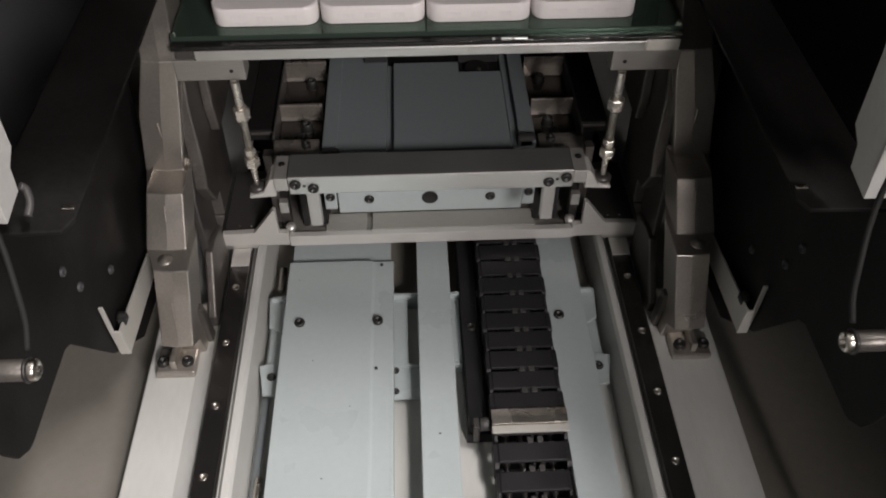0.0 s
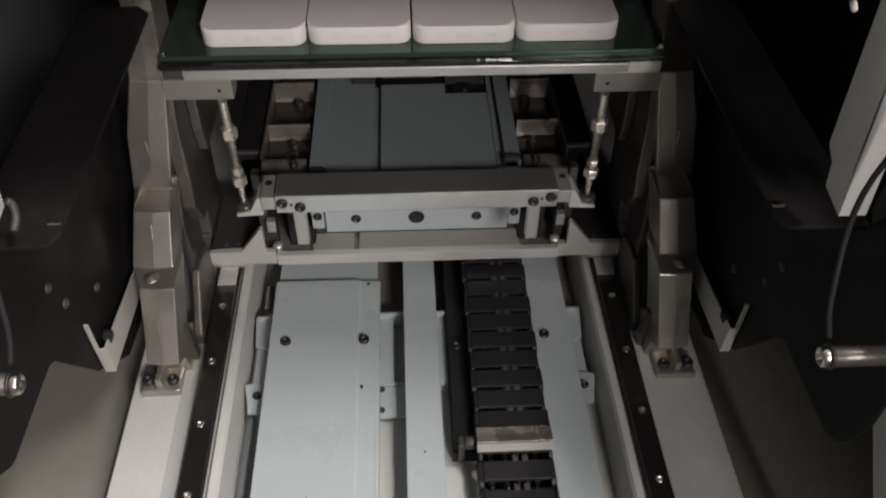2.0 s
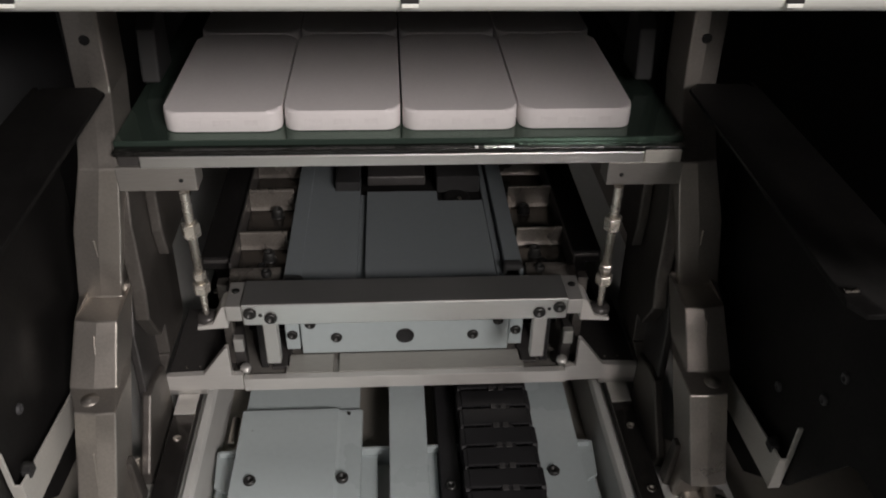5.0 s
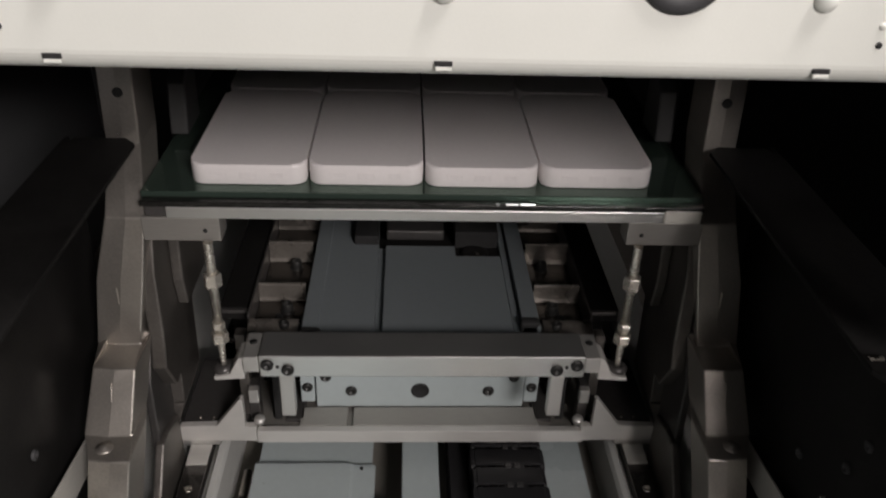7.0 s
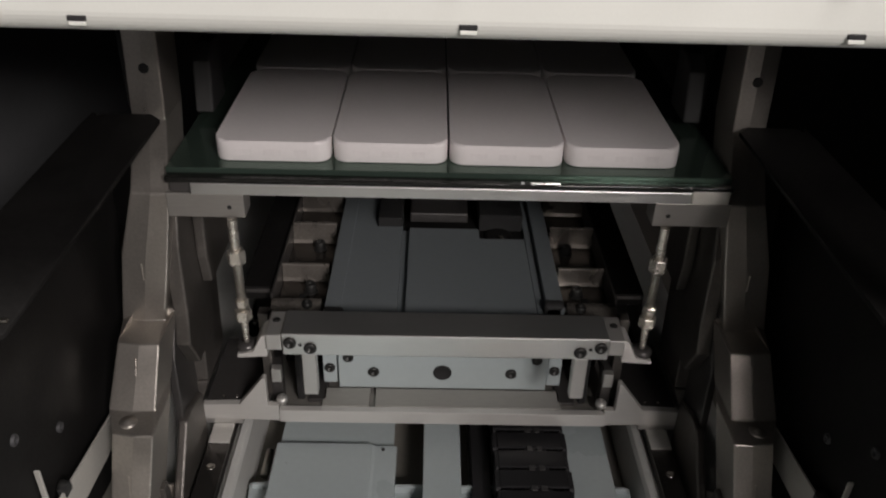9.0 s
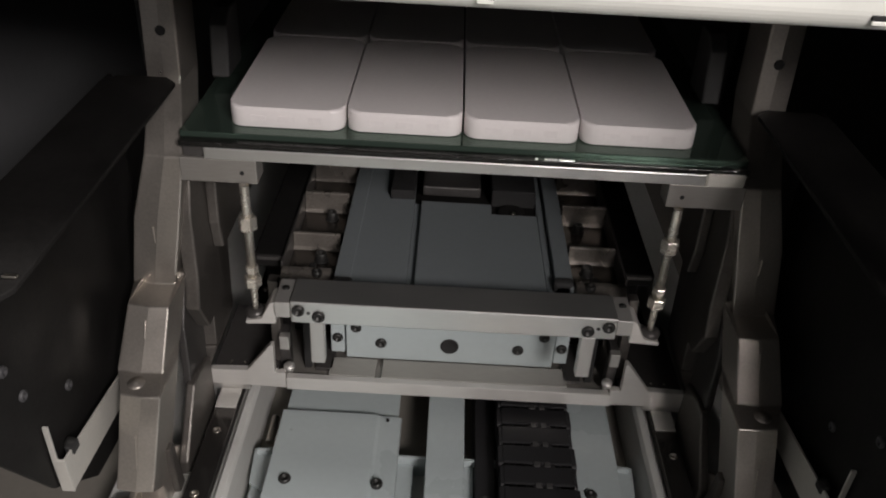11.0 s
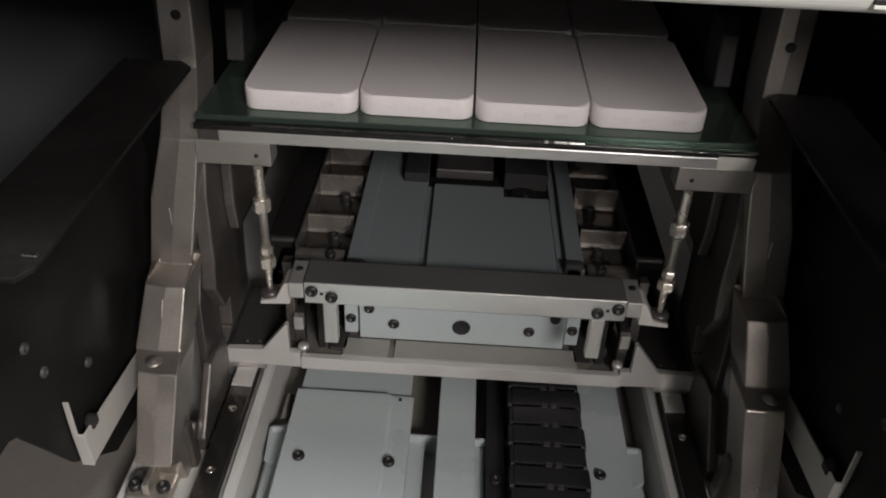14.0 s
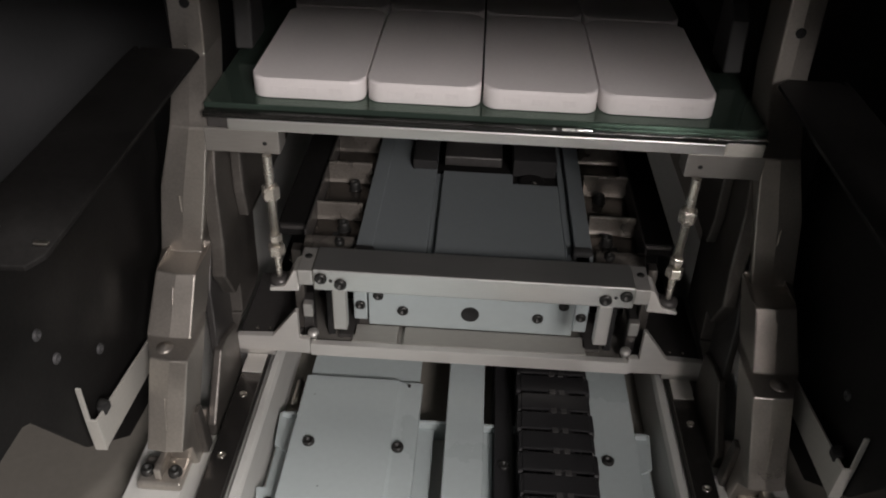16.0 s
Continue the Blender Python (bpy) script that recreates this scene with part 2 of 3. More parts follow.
# ---- front cover panel ----
def front_panel():
    t = thing("front_panel", (0, 0.424, 0.411), "cream powder-coated sheet-metal cover panel with slots along its lower bend", "panel")
    prof, r = [(0.424, 1.0), (0.424, 0.4195)], 0.0085
    for k in range(1, 9):
        a = math.pi / 2 * k / 8
        prof.append((0.424 + r - r * math.cos(a), 0.4195 - r * math.sin(a)))
    prof += [(0.452, 0.411), (0.452, 0.4125), (0.4325, 0.4125), (0.4256, 0.4195), (0.4256, 1.0)]
    part("sheet", prism(B(), prof, "x", -0.3995, 0.3995, 0), M_PANEL, t)
    for x in (-0.1415, -0.0013, 0.140):
        # No real opening: a black strip gives the slot its shade.
        s = part("slot", box(B(), x - 0.0033, x + 0.0033, 0.4232, 0.4246, 0.4162, 0.4182, 0.0002), M_BLACK, t, "drain slot, its shade a black strip")
        part("slot_lip", box(B(), x - 0.003, x + 0.003, 0.4231, 0.4245, 0.4147, 0.4162, 0.0002), M_PANEL, s)
    for x in (-0.137, -0.0017, 0.135, 0.1835):
        part("dome_nut", lathe(B(), (x, 0.424, 0.4435), (0, -1, 0), [(0.0046, 0), (0.0044, 0.0012), (0.0036, 0.0026), (0.002, 0.0036), (0, 0.004)], 18), M_PANEL, t, "painted dome screw head")
    for x in (-0.1578, 0.159, 0.185):
        # Black disc on the sheet in place of a shaded hole.
        part("pilot_hole", rod(B(), (x, 0.4242, 0.4275), (0, -1, 0), 0.0013, 0.0006, 12, 0.0001), M_BLACK, t, "small drilled hole, its shade a black disc")
    for x in (0.1585, 0.185):
        part("rivet", lathe(B(), (x, 0.424, 0.4345), (0, -1, 0), [(0.0015, 0), (0.0012, 0.0007), (0, 0.001)], 12), M_PANEL, t)
    part("grommet", lathe(B(), (0.082, 0.424, 0.4535), (0, -1, 0), [(0.0165, 0), (0.0165, 0.001), (0.0145, 0.0022), (0.0105, 0.0022), (0.0095, 0.0012), (0, 0.0012)], 32), M_RUBBER, t, "round black rubber grommet")
    part("weld_strip", box(B(), -0.19, -0.095, 0.4225, 0.4246, 0.4535, 0.4545, 0.0003), M_PANEL, t)
    for x in (-0.176, -0.1, 0.1035):
        part("stud", lathe(B(), (x, 0.424, 0.4495), (0, -1, 0), [(0.0022, 0), (0.002, 0.0012), (0, 0.0018)], 12), M_PANEL, t)
    part("latch", box(B(), 0.198, 0.2035, 0.4215, 0.4245, 0.413, 0.435, 0.0005), M_DARK, t, "dark latch strip")
    part("cable_tie", tube(B(), curve_pts([(0.2015, 0.4225, 0.416), (0.1975, 0.4215, 0.41), (0.2, 0.4215, 0.404)], 8), 0.0016, 6), M_TAPE, t, "pale knotted tie end")


front_panel()


def side_sheet():
    solo("side_sheet", prism(B(), [(0.333, 0.074), (0.475, 0.227), (0.475, 0.36), (0.25, 0.36), (0.25, 0.0)], "x", 0.3, 0.302, 0.0004), M_PALE, "pale sheet-metal edge of the side opening", "side sheet")


def panel_hanger(s):
    t = thing("panel_hanger", (s * 0.213, 0.40, 0.31), "pale sheet-metal hanger strip below the cover panel", "bracket", "panel hangers")
    part("strip", prism(B(), [(0.385, 0.309), (0.404, 0.312), (0.407, 0.325), (0.416, 0.331), (0.4235, 0.412), (0.396, 0.412), (0.389, 0.36)], "x", s * 0.2115, s * 0.2135, 0.0004), M_PALE, t)
    part("rim", prism(B(), [(0.3835, 0.309), (0.3855, 0.309), (0.397, 0.412), (0.394, 0.412)], "x", s * 0.2115, s * 0.226, 0.0003), M_PALE, t)


for s in SIDES:
    panel_hanger(s)
side_sheet()
solo("cable_clip", tube(B(), curve_pts([(-0.2095, 0.398, 0.300), (-0.2085, 0.4035, 0.304), (-0.209, 0.4065, 0.3105), (-0.211, 0.406, 0.3135)], 10), 0.0021, 8), M_CATCH, "grey plastic clip end hooked on the hanger", "clip")


# ---- rail beds and rails ----
def rail_bed(s):
    t = thing("rail_bed", (s * 0.2, 0.7, -0.034), "grey painted extruded bed under the linear rail", "rail bed", "rail beds")
    core = [(-0.2513, -0.034), (-0.2513, -0.0135), (-0.1955, -0.0135), (-0.1955, 0.0), (-0.1713, 0.0), (-0.1713, -0.034)]
    part("core", prism(B(), [(-s * x, z) for x, z in core], "y", 0.2, 1.25, 0.0003), M_BED, t)
    ledge = [(-0.2515, -0.0133), (-0.2515, -0.006), (-0.2505, -0.005), (-0.2095, -0.005), (-0.1957, -0.0002), (-0.1957, -0.0133)]
    part("ledge", prism(B(), [(-s * x, z) for x, z in ledge], "y", 0.2, 1.25, 0.0004), M_BED, t, "pale outer ledge with a sloped edge")
    lip = [(-0.1711, -0.034), (-0.1711, 0.0035), (-0.1695, 0.005), (-0.1645, 0.0045), (-0.162, 0.001), (-0.1575, -0.034)]
    part("lip", prism(B(), [(-s * x, z) for x, z in lip], "y", 0.2, 1.25, 0.0005), M_BED, t, "pale rounded inner lip")


def linear_rail(s):
    t = thing("linear_rail", (s * 0.1825, 0.7, 0.0), "dark oiled steel linear guide rail with countersunk screws", "rail", "linear rails")
    pts = [(-0.0088, 0.0), (-0.0088, 0.003), (-0.0072, 0.0055), (-0.0088, 0.008), (-0.0088, 0.0105), (0.0088, 0.0105), (0.0088, 0.008), (0.0072, 0.0055), (0.0088, 0.003), (0.0088, 0.0)]
    part("rail", prism(B(), [(s * 0.1825 + x, z) for x, z in pts], "y", 0.205, 1.2, 0.0003), M_RAIL, t)
    for k in range(14):
        y = 0.2765 + 0.064 * k - (0.0016 if s > 0 else 0)
        bolt(t, (s * 0.1835, y, 0.0103), (0, 0, 1), 0.0034, 0.0012, M_STEEL, "rail_screw")


for s in SIDES:
    rail_bed(s)
    linear_rail(s)


# ---- cover plates on the bed ----
def cover_plate_wide():
    t = thing("cover_plate", (-0.09, 0.5, 0), "wide pale blue-grey painted steel cover plate with button screws", "cover plate", "cover plates")
    part("plate", box(B(), -0.1375, -0.0575, 0.22, 0.635, -0.002, 0.0, 0.0004), M_PLATE, t)
    part("lowered_edge", prism(B(), [(-0.0575, -0.002), (-0.0575, -0.0003), (-0.055, -0.0012), (-0.0375, -0.0014), (-0.0368, -0.004), (-0.0375, -0.012), (-0.039, -0.012), (-0.039, -0.0032)], "y", 0.22, 0.634, 0.0003), M_PLATE, t, "edge strip a shade darker, folded down")
    part("back_flange", box(B(), -0.136, -0.04, 0.6352, 0.70, -0.008, -0.006, 0.0004), M_PLATE, t)
    for x, y in ((-0.1226, 0.56), (-0.0516, 0.56), (-0.1226, 0.36), (-0.0516, 0.36)):
        bolt(t, (x, y, 0), (0, 0, 1), 0.0048, 0.0028)
    for x, y in ((-0.0485, 0.629), (-0.0525, 0.508)):
        part("pin_hole", rod(B(), (x, y, -0.0012), (0, 0, 1), 0.0014, 0.0016, 10, 0.0001), M_BLACK, t)
    for x, y, r in ((-0.108, 0.518, 0.0006), (-0.127, 0.612, 0.0005), (-0.074, 0.47, 0.0005), (-0.094, 0.405, 0.0006)):
        part("speck", lathe(B(), (x, y, 0.0), (0, 0, 1), [(r, 0), (r * 0.7, 0.0003), (0, 0.0004)], 8), M_BLACK, t, "dark dirt speck")
    serrated_edge(t, -0.0395, -0.0014, 0.3, 0.525)


def cover_bar():
    t = thing("cover_bar", (0, 0.5, 0), "long narrow pale painted steel bar along the bed", "cover bar")
    part("bar", box(B(), -0.0147, 0.0160, 0.22, 0.70, -0.004, 0.002, 0.0008), M_PLATE, t)
    part("pin_hole", rod(B(), (0.0005, 0.44, 0.0018), (0, 0, 1), 0.0009, 0.0005, 8, 0.0001), M_BLACK, t)


def cover_plate_narrow():
    t = thing("cover_plate", (0.122, 0.5, 0), "narrow pale grey painted steel cover plate beside the cable chain", "cover plate", "cover plates")
    part("plate", box(B(), 0.1045, 0.1395, 0.22, 0.70, -0.003, -0.0005, 0.0005), M_PLATE, t)
    bolt(t, (0.1145, 0.56, -0.0005), (0, 0, 1), 0.0048, 0.0028)
    bolt(t, (0.1145, 0.36, -0.0005), (0, 0, 1), 0.0048, 0.0028)


def serrated_edge(parent, x, z, y0, y1):
    bm = B()
    for k in range(int((y1 - y0) / 0.0042)):
        box(bm, x - 0.0006, x + 0.0006, y0 + 0.0042 * k, y0 + 0.0042 * k + 0.0022, z, z + 0.0007, 0)
    tagged(part("edge_teeth", bm, M_PLATE, parent), kind="stuff")


cover_plate_wide()
cover_bar()
cover_plate_narrow()


def cross_bracket(y0, y1):
    t = thing("cross_bracket", (0, (y0 + y1) / 2, -0.034), "pale painted folded bracket crossing under the cover plates", "bracket", "cross brackets")
    for xa, xb in ((-0.152, -0.0247), (-0.0125, 0.152)):
        part("deck", box(B(), xa, xb, y0, y1, -0.022, -0.019, 0.0006), M_PLATE, t)
    part("front_web", box(B(), -0.1535, 0.1525, y0 - 0.003, y0, -0.034, -0.019, 0.0005), M_PLATE, t)
    part("back_web", box(B(), -0.1535, 0.1525, y1, y1 + 0.003, -0.034, -0.012, 0.0005), M_PLATE, t)
    for q in SIDES:
        part("ear", prism(B(), [(q * 0.1365, y1 + 0.010), (q * 0.1565, y1 + 0.006), (q * 0.1535, y1 - 0.03), (q * 0.1365, y1 - 0.04)], "z", -0.0188, -0.0165, 0.0004), M_PLATE, t)
        part("tab", prism(B(), [(q * 0.1365, y0 + 0.004), (q * 0.158, y0 + 0.001), (q * 0.152, y0 - 0.03), (q * 0.1365, y0 - 0.032)], "z", -0.0188, -0.0165, 0.0004), M_PLATE, t)
    for x in (-0.0265,):
        part("gusset", prism(B(), [(-0.0375, y0 - 0.035), (-0.0125, y0 - 0.035), (-0.0125, y0 - 0.0032), (-0.0375, y0 - 0.0032)], "z", -0.0245, -0.0215, 0.0004), M_PLATE, t)
        bolt(t, (x - 0.0095, y0 - 0.006, -0.0215), (0, 0, 1), 0.003, 0.002)
        bolt(t, (x - 0.0095, y0 - 0.028, -0.0215), (0, 0, 1), 0.003, 0.002)
    for x in (-0.146, 0.146):
        bolt(t, (x, y0 - 0.012, -0.0165), (0, 0, 1), 0.0038, 0.003)
    for x in (-0.148, 0.140):
        part("air_fitting", rod(B(), (x, y1 + 0.02, -0.024), (0, 1, 0), 0.0035, 0.03, 12), M_STEEL, t)


solo("trough_floor", box(B(), -0.1573, 0.1573, 0.205, 0.603, -0.0339, -0.0325, 0.0003), M_BED, "pale grey painted sheet lining the trough between the beds", "trough floor")
cross_bracket(0.525, 0.599)
cross_bracket(0.29, 0.37)


def side_hose(x):
    solo("air_hose", tube(B(), curve_pts([(x, 0.25, -0.026), (x, 0.4, -0.027), (x + 0.001, 0.5, -0.026)], 12), 0.0035, 8), M_GREY, "grey air hose lying along the bed trough", "hose", "air hoses")


side_hose(-0.1515)


# ---- cable chain ----
def cable_chain():
    t = thing("cable_chain", (0.073, 0.45, -0.03), "black nylon cable chain with open crossbars lying along the bed", "cable chain")
    part("trough", box(B(), 0.024, 0.1035, 0.45, 0.70, -0.0335, -0.0185, 0.001), M_CHAIN, t, "black plastic guide trough")
    part("trough_edge", box(B(), 0.0255, 0.041, 0.452, 0.70, -0.0184, -0.009, 0.0006), M_CHAIN, t)
    pitch = 0.0212
    for k in range(17):
        y = 0.675 - pitch * k
        drop = 0.0 if y > 0.455 else (0.455 - y) ** 1.5 * 1.2
        z = 0.010 - drop
        x0, x1 = 0.0425, 0.1045
        half = 0.0091 if y > 0.46 else 0.0088
        link = part("chain_link", prism(B(), [(y - 0.0125, z - 0.02), (y - 0.0125, z - 0.004), (y - 0.009, z - 0.001), (y + 0.008, z - 0.001), (y + 0.0115, z - 0.004), (y + 0.0115, z - 0.02)], "x", x0 + (0.0012 if k % 2 else 0), x0 + 0.0042, 0.0006), M_CHAIN, t)
        part("link_side", prism(B(), [(y - 0.0125, z - 0.02), (y - 0.0125, z - 0.004), (y - 0.009, z - 0.001), (y + 0.008, z - 0.001), (y + 0.0115, z - 0.004), (y + 0.0115, z - 0.02)], "x", x1 - 0.0042, x1 - (0.0012 if k % 2 else 0), 0.0006), M_CHAIN, link)
        part("crossbar", box(B(), x0 + 0.0035, x1 - 0.0035, y - half, y + half, z - 0.003, z, 0.0012), M_CHAIN, link)
        if y > 0.46:
            part("bridge", box(B(), x0 + 0.0265, x0 + 0.0445, y + half - 0.0006, y + pitch - half + 0.0006, z - 0.0034, z - 0.0008, 0.0004), M_CHAIN, link)
        for xc in (x0 + 0.0305, x0 + 0.0385):
            part("catch", box(B(), xc - 0.0024, xc + 0.0024, y + half - 0.0012, y + pitch - half + 0.0012, z - 0.0036, z + 0.0006, 0.0006), M_CATCH, link, "greyer moulded catch")
        part("divider", box(B(), x0 + 0.031, x0 + 0.0335, y - 0.0095, y + 0.0095, z - 0.016, z - 0.0032, 0.0005), M_CHAIN, link)
        part("link_floor", box(B(), x0 + 0.0043, x1 - 0.0043, y - 0.006, y + 0.006, z - 0.0195, z - 0.0175, 0.0004), M_CHAIN, link)
    for x, r in ((0.054, 0.003), (0.0675, 0.0035), (0.083, 0.0032), (0.0915, 0.0024)):
        part("cable", tube(B(), curve_pts([(x, 0.69, -0.003), (x + 0.001, 0.55, -0.0025), (x, 0.46, -0.0035), (x, 0.36, -0.042 + 0.005)], 20), r, 8), M_DARKTOP, t, "grey cable inside the chain")
    clip = part("metal_clip", prism(B(), [(0.4405, 0.0105), (0.4405, 0.0122), (0.4475, 0.0128), (0.4545, 0.0122), (0.4545, 0.0105)], "x", 0.0425, 0.1045, 0.0003), M_STEEL, t, "bright metal clip across the chain")
    part("clip_lip", box(B(), 0.0425, 0.1045, 0.4335, 0.4402, 0.0085, 0.0105, 0.0003), M_NICKEL, clip)
    part("chain_pin", rod(B(), (0.0335, 0.4475, 0.001), (1, 0, 0), 0.0055, 0.0088, 16), M_CATCH, t)
    part("pin_bracket", box(B(), 0.0285, 0.0332, 0.4425, 0.4525, -0.0185, 0.0035, 0.0006), M_DARKTOP, t, "dull grey end bracket")
    bolt(t, (0.0335, 0.556, -0.009), (0, 0, 1), 0.0048, 0.0024)


cable_chain()


# ---- carriage ----
def carriage():
    t = thing("carriage", (0, 0.66, 0.02), "aluminium carriage with dark base plate and bright crossbar on rails", "carriage")
    part("base_plate", box(B(), -0.195, 0.195, 0.6445, 0.73, 0.0225, 0.0298, 0.0008), M_BASE, t, "worn grey steel base plate")
    for s in SIDES:
        part("base_wing", box(B(), min(s * 0.143, s * 0.1955), max(s * 0.143, s * 0.1955), 0.6447, 0.73, 0.03, 0.036, 0.0008), M_DARKTOP, t, "dark gunmetal raised wing")
    part("front_strip", box(B(), -0.134, 0.1365, 0.6378, 0.6444, 0.0205, 0.0332, 0.0006), M_SATIN, t, "bright machined front strip")
    for s in SIDES:
        g = [(s * x, z) for x, z in ((-0.1965, 0.0225), (-0.1965, 0.0375), (-0.166, 0.0388), (-0.1457, 0.0665), (-0.1430, 0.0665), (-0.1432, 0.0375), (-0.1346, 0.0375), (-0.1346, 0.0215), (-0.150, 0.0222))]
        part("corner_gusset", prism(B(), g, "y", 0.6383, 0.6446, 0.0006), M_SATIN, t, "bright machined corner gusset")
        # Bright plate added where the rail top mirrors the carriage strip.
        part("rail_reflection", box(B(), s * 0.1825 - 0.0086, s * 0.1825 + 0.0086, 0.622, 0.6445, 0.0107, 0.0122, 0.0004), M_SATIN, t, "bright plate standing in for the reflection on the rail end")
        part("slide_block", box(B(), s * 0.1825 - 0.016, s * 0.1825 + 0.016, 0.645, 0.70, 0.0108, 0.0224, 0.001), M_ALU, t)
        part("standing_post", box(B(), min(s * 0.1315, s * 0.1395), max(s * 0.1315, s * 0.1395), 0.646, 0.653, 0.0562, 0.0695, 0.0008), M_ALU, t, "small grey stop block")
        part("stop_stem", box(B(), min(s * 0.1325, s * 0.1415), max(s * 0.1325, s * 0.1415), 0.6535, 0.664, 0.0299, 0.069, 0.0008), M_DARKTOP, t)
        part("side_block", box(B(), s * 0.1045 - 0.0075, s * 0.1045 + 0.0075, 0.652, 0.70, 0.03, 0.0335, 0.0008), M_DARKTOP, t)
        part("knob", lathe(B(), (s * 0.132, 0.6475, 0.0299), (0, -0.35, 1), [(0.0022, 0), (0.0022, 0.009), (0.0046, 0.0098), (0.0046, 0.0125), (0.0038, 0.0138), (0, 0.0142)], 16), M_ALU, t, "dull round knob")
        for x in (0.171, 0.182):
            bolt(t, (s * x, 0.651, 0.036), (0, 0, 1), 0.0012, 0.0006, M_STEEL, "dowel_pin")
    part("deck_plate", box(B(), -0.056, 0.100, 0.6447, 0.6672, 0.03, 0.0335, 0.0006), M_DECK, t, "grey-brown deck plate")
    part("deck_plate", box(B(), -0.100, -0.061, 0.6447, 0.6672, 0.03, 0.0335, 0.0006), M_DECK, t, "grey-brown deck plate")
    # upright plate with its screws and hole
    part("upright_plate", box(B(), -0.0875, 0.0885, 0.6675, 0.676, 0.0337, 0.095, 0.0008), M_PLATE, t, "pale upright plate with a round hole")
    for s in SIDES:
        part("ear_block", box(B(), s * 0.0948 - 0.0058, s * 0.0948 + 0.0058, 0.6685, 0.68, 0.038, 0.095, 0.0008), M_PLATE, t)
        bolt(t, (s * 0.0948, 0.6685, 0.0545), (0, -1, 0), 0.0045, 0.0025)
        bolt(t, (s * 0.058, 0.6675, 0.0515), (0, -1, 0), 0.0048, 0.0025)
        bolt(t, (s * 0.079, 0.6675, 0.0665), (0, -1, 0), 0.0045, 0.0025)
    # Shallow black disc gives the hole its shade.
    part("hole", lathe(B(), (0, 0.6674, 0.0515), (0, -1, 0), [(0.0078, -0.001), (0.0078, 0.0006), (0.007, 0.0008), (0.0066, 0.0002), (0, 0.0002)], 24), M_BLACK, t, "round hole, its shade a black disc")
    part("rear_beam", box(B(), -0.10, 0.10, 0.6802, 0.73, 0.03, 0.098, 0.001), M_DARKTOP, t)
    # crossbar
    part("crossbar", box(B(), -0.118, 0.1185, 0.5985, 0.628, 0.1236, 0.1425, 0.001), M_ALU_B, t, "bright brushed aluminium crossbar")
    for s in SIDES:
        e = part("crossbar_end", box(B(), min(s * 0.1187, s * 0.130), max(s * 0.1187, s * 0.130), 0.6, 0.63, 0.1265, 0.140, 0.0008), M_ALU, t)
        part("end_screw", rod(B(), (s * 0.1245, 0.6185, 0.1395), (0, 0, 1), 0.003, 0.0012, 14, 0.0003), M_BOLT, e)
        bolt(t, (s * 0.1123, 0.5985, 0.1350), (0, -1, 0), 0.0047, 0.0025)
        bolt(t, (s * 0.0978, 0.5985, 0.1305), (0, -1, 0), 0.0047, 0.0025)
        bolt(t, (s * 0.105, 0.5985, 0.133), (0, -1, 0), 0.0014, 0.0006, None, "pin")
        part("stop_arm", box(B(), s * 0.0995 - 0.0052, s * 0.0995 + 0.0052, 0.599, 0.607, 0.0855, 0.1236, 0.0008), M_ALU, t, "pale hanging stop arm")
        part("side_arm", box(B(), s * 0.123 - 0.005, s * 0.123 + 0.005, 0.63, 0.650, 0.108, 0.121, 0.001), M_DARKTOP, t)
        # Black block added for the shade in the gap behind the stop arm.
        part("gap_filler", box(B(), s * 0.1185 - 0.003, s * 0.1185 + 0.003, 0.655, 0.70, 0.0299, 0.1078, 0.001), M_BLACK, t)
        part("rod_ear", prism(B(), [(s * x, z) for x, z in ((-0.1302, 0.118), (-0.1302, 0.138), (-0.134, 0.136), (-0.141, 0.122), (-0.1525, 0.1195), (-0.1525, 0.1165))], "y", 0.603, 0.622, 0.0006), M_SATIN, t, "bright ear carrying the rod")


carriage()


def support_rod(s):
    t = thing("support_rod", (s * 0.1465, 0.612, 0.122), "bright threaded support rod with two lock nuts under the glass tray", "rod", "support rods")
    x, y = s * 0.1465, 0.612
    part("cup", lathe(B(), (x, y, 0.1198), (0, 0, 1), [(0.0075, 0), (0.0078, 0.003), (0.006, 0.0055), (0.003, 0.006)], 20), M_DARKTOP, t)
    part("shaft", lathe(B(), (x, y, 0.122), (0, 0, 1), [(0.0018, 0), (0.0028, 0.022), (0.0028, 0.026), (0.0033, 0.026), (0.0033, 0.1065)], 14), M_ROD, t)
    for z, h, r in ((0.1455, 0.0085, 0.0062), (0.1572, 0.006, 0.0048), (0.1935, 0.0105, 0.0064)):
        part("lock_nut", lathe(B(), (x, y, z), (0, 0, 1), [(0.0032, 0), (r * 0.9, 0), (r, 0.0007), (r, h - 0.0007), (r * 0.9, h), (0.0032, h)], 6, False), M_ROD, t)


for s in SIDES:
    support_rod(s)


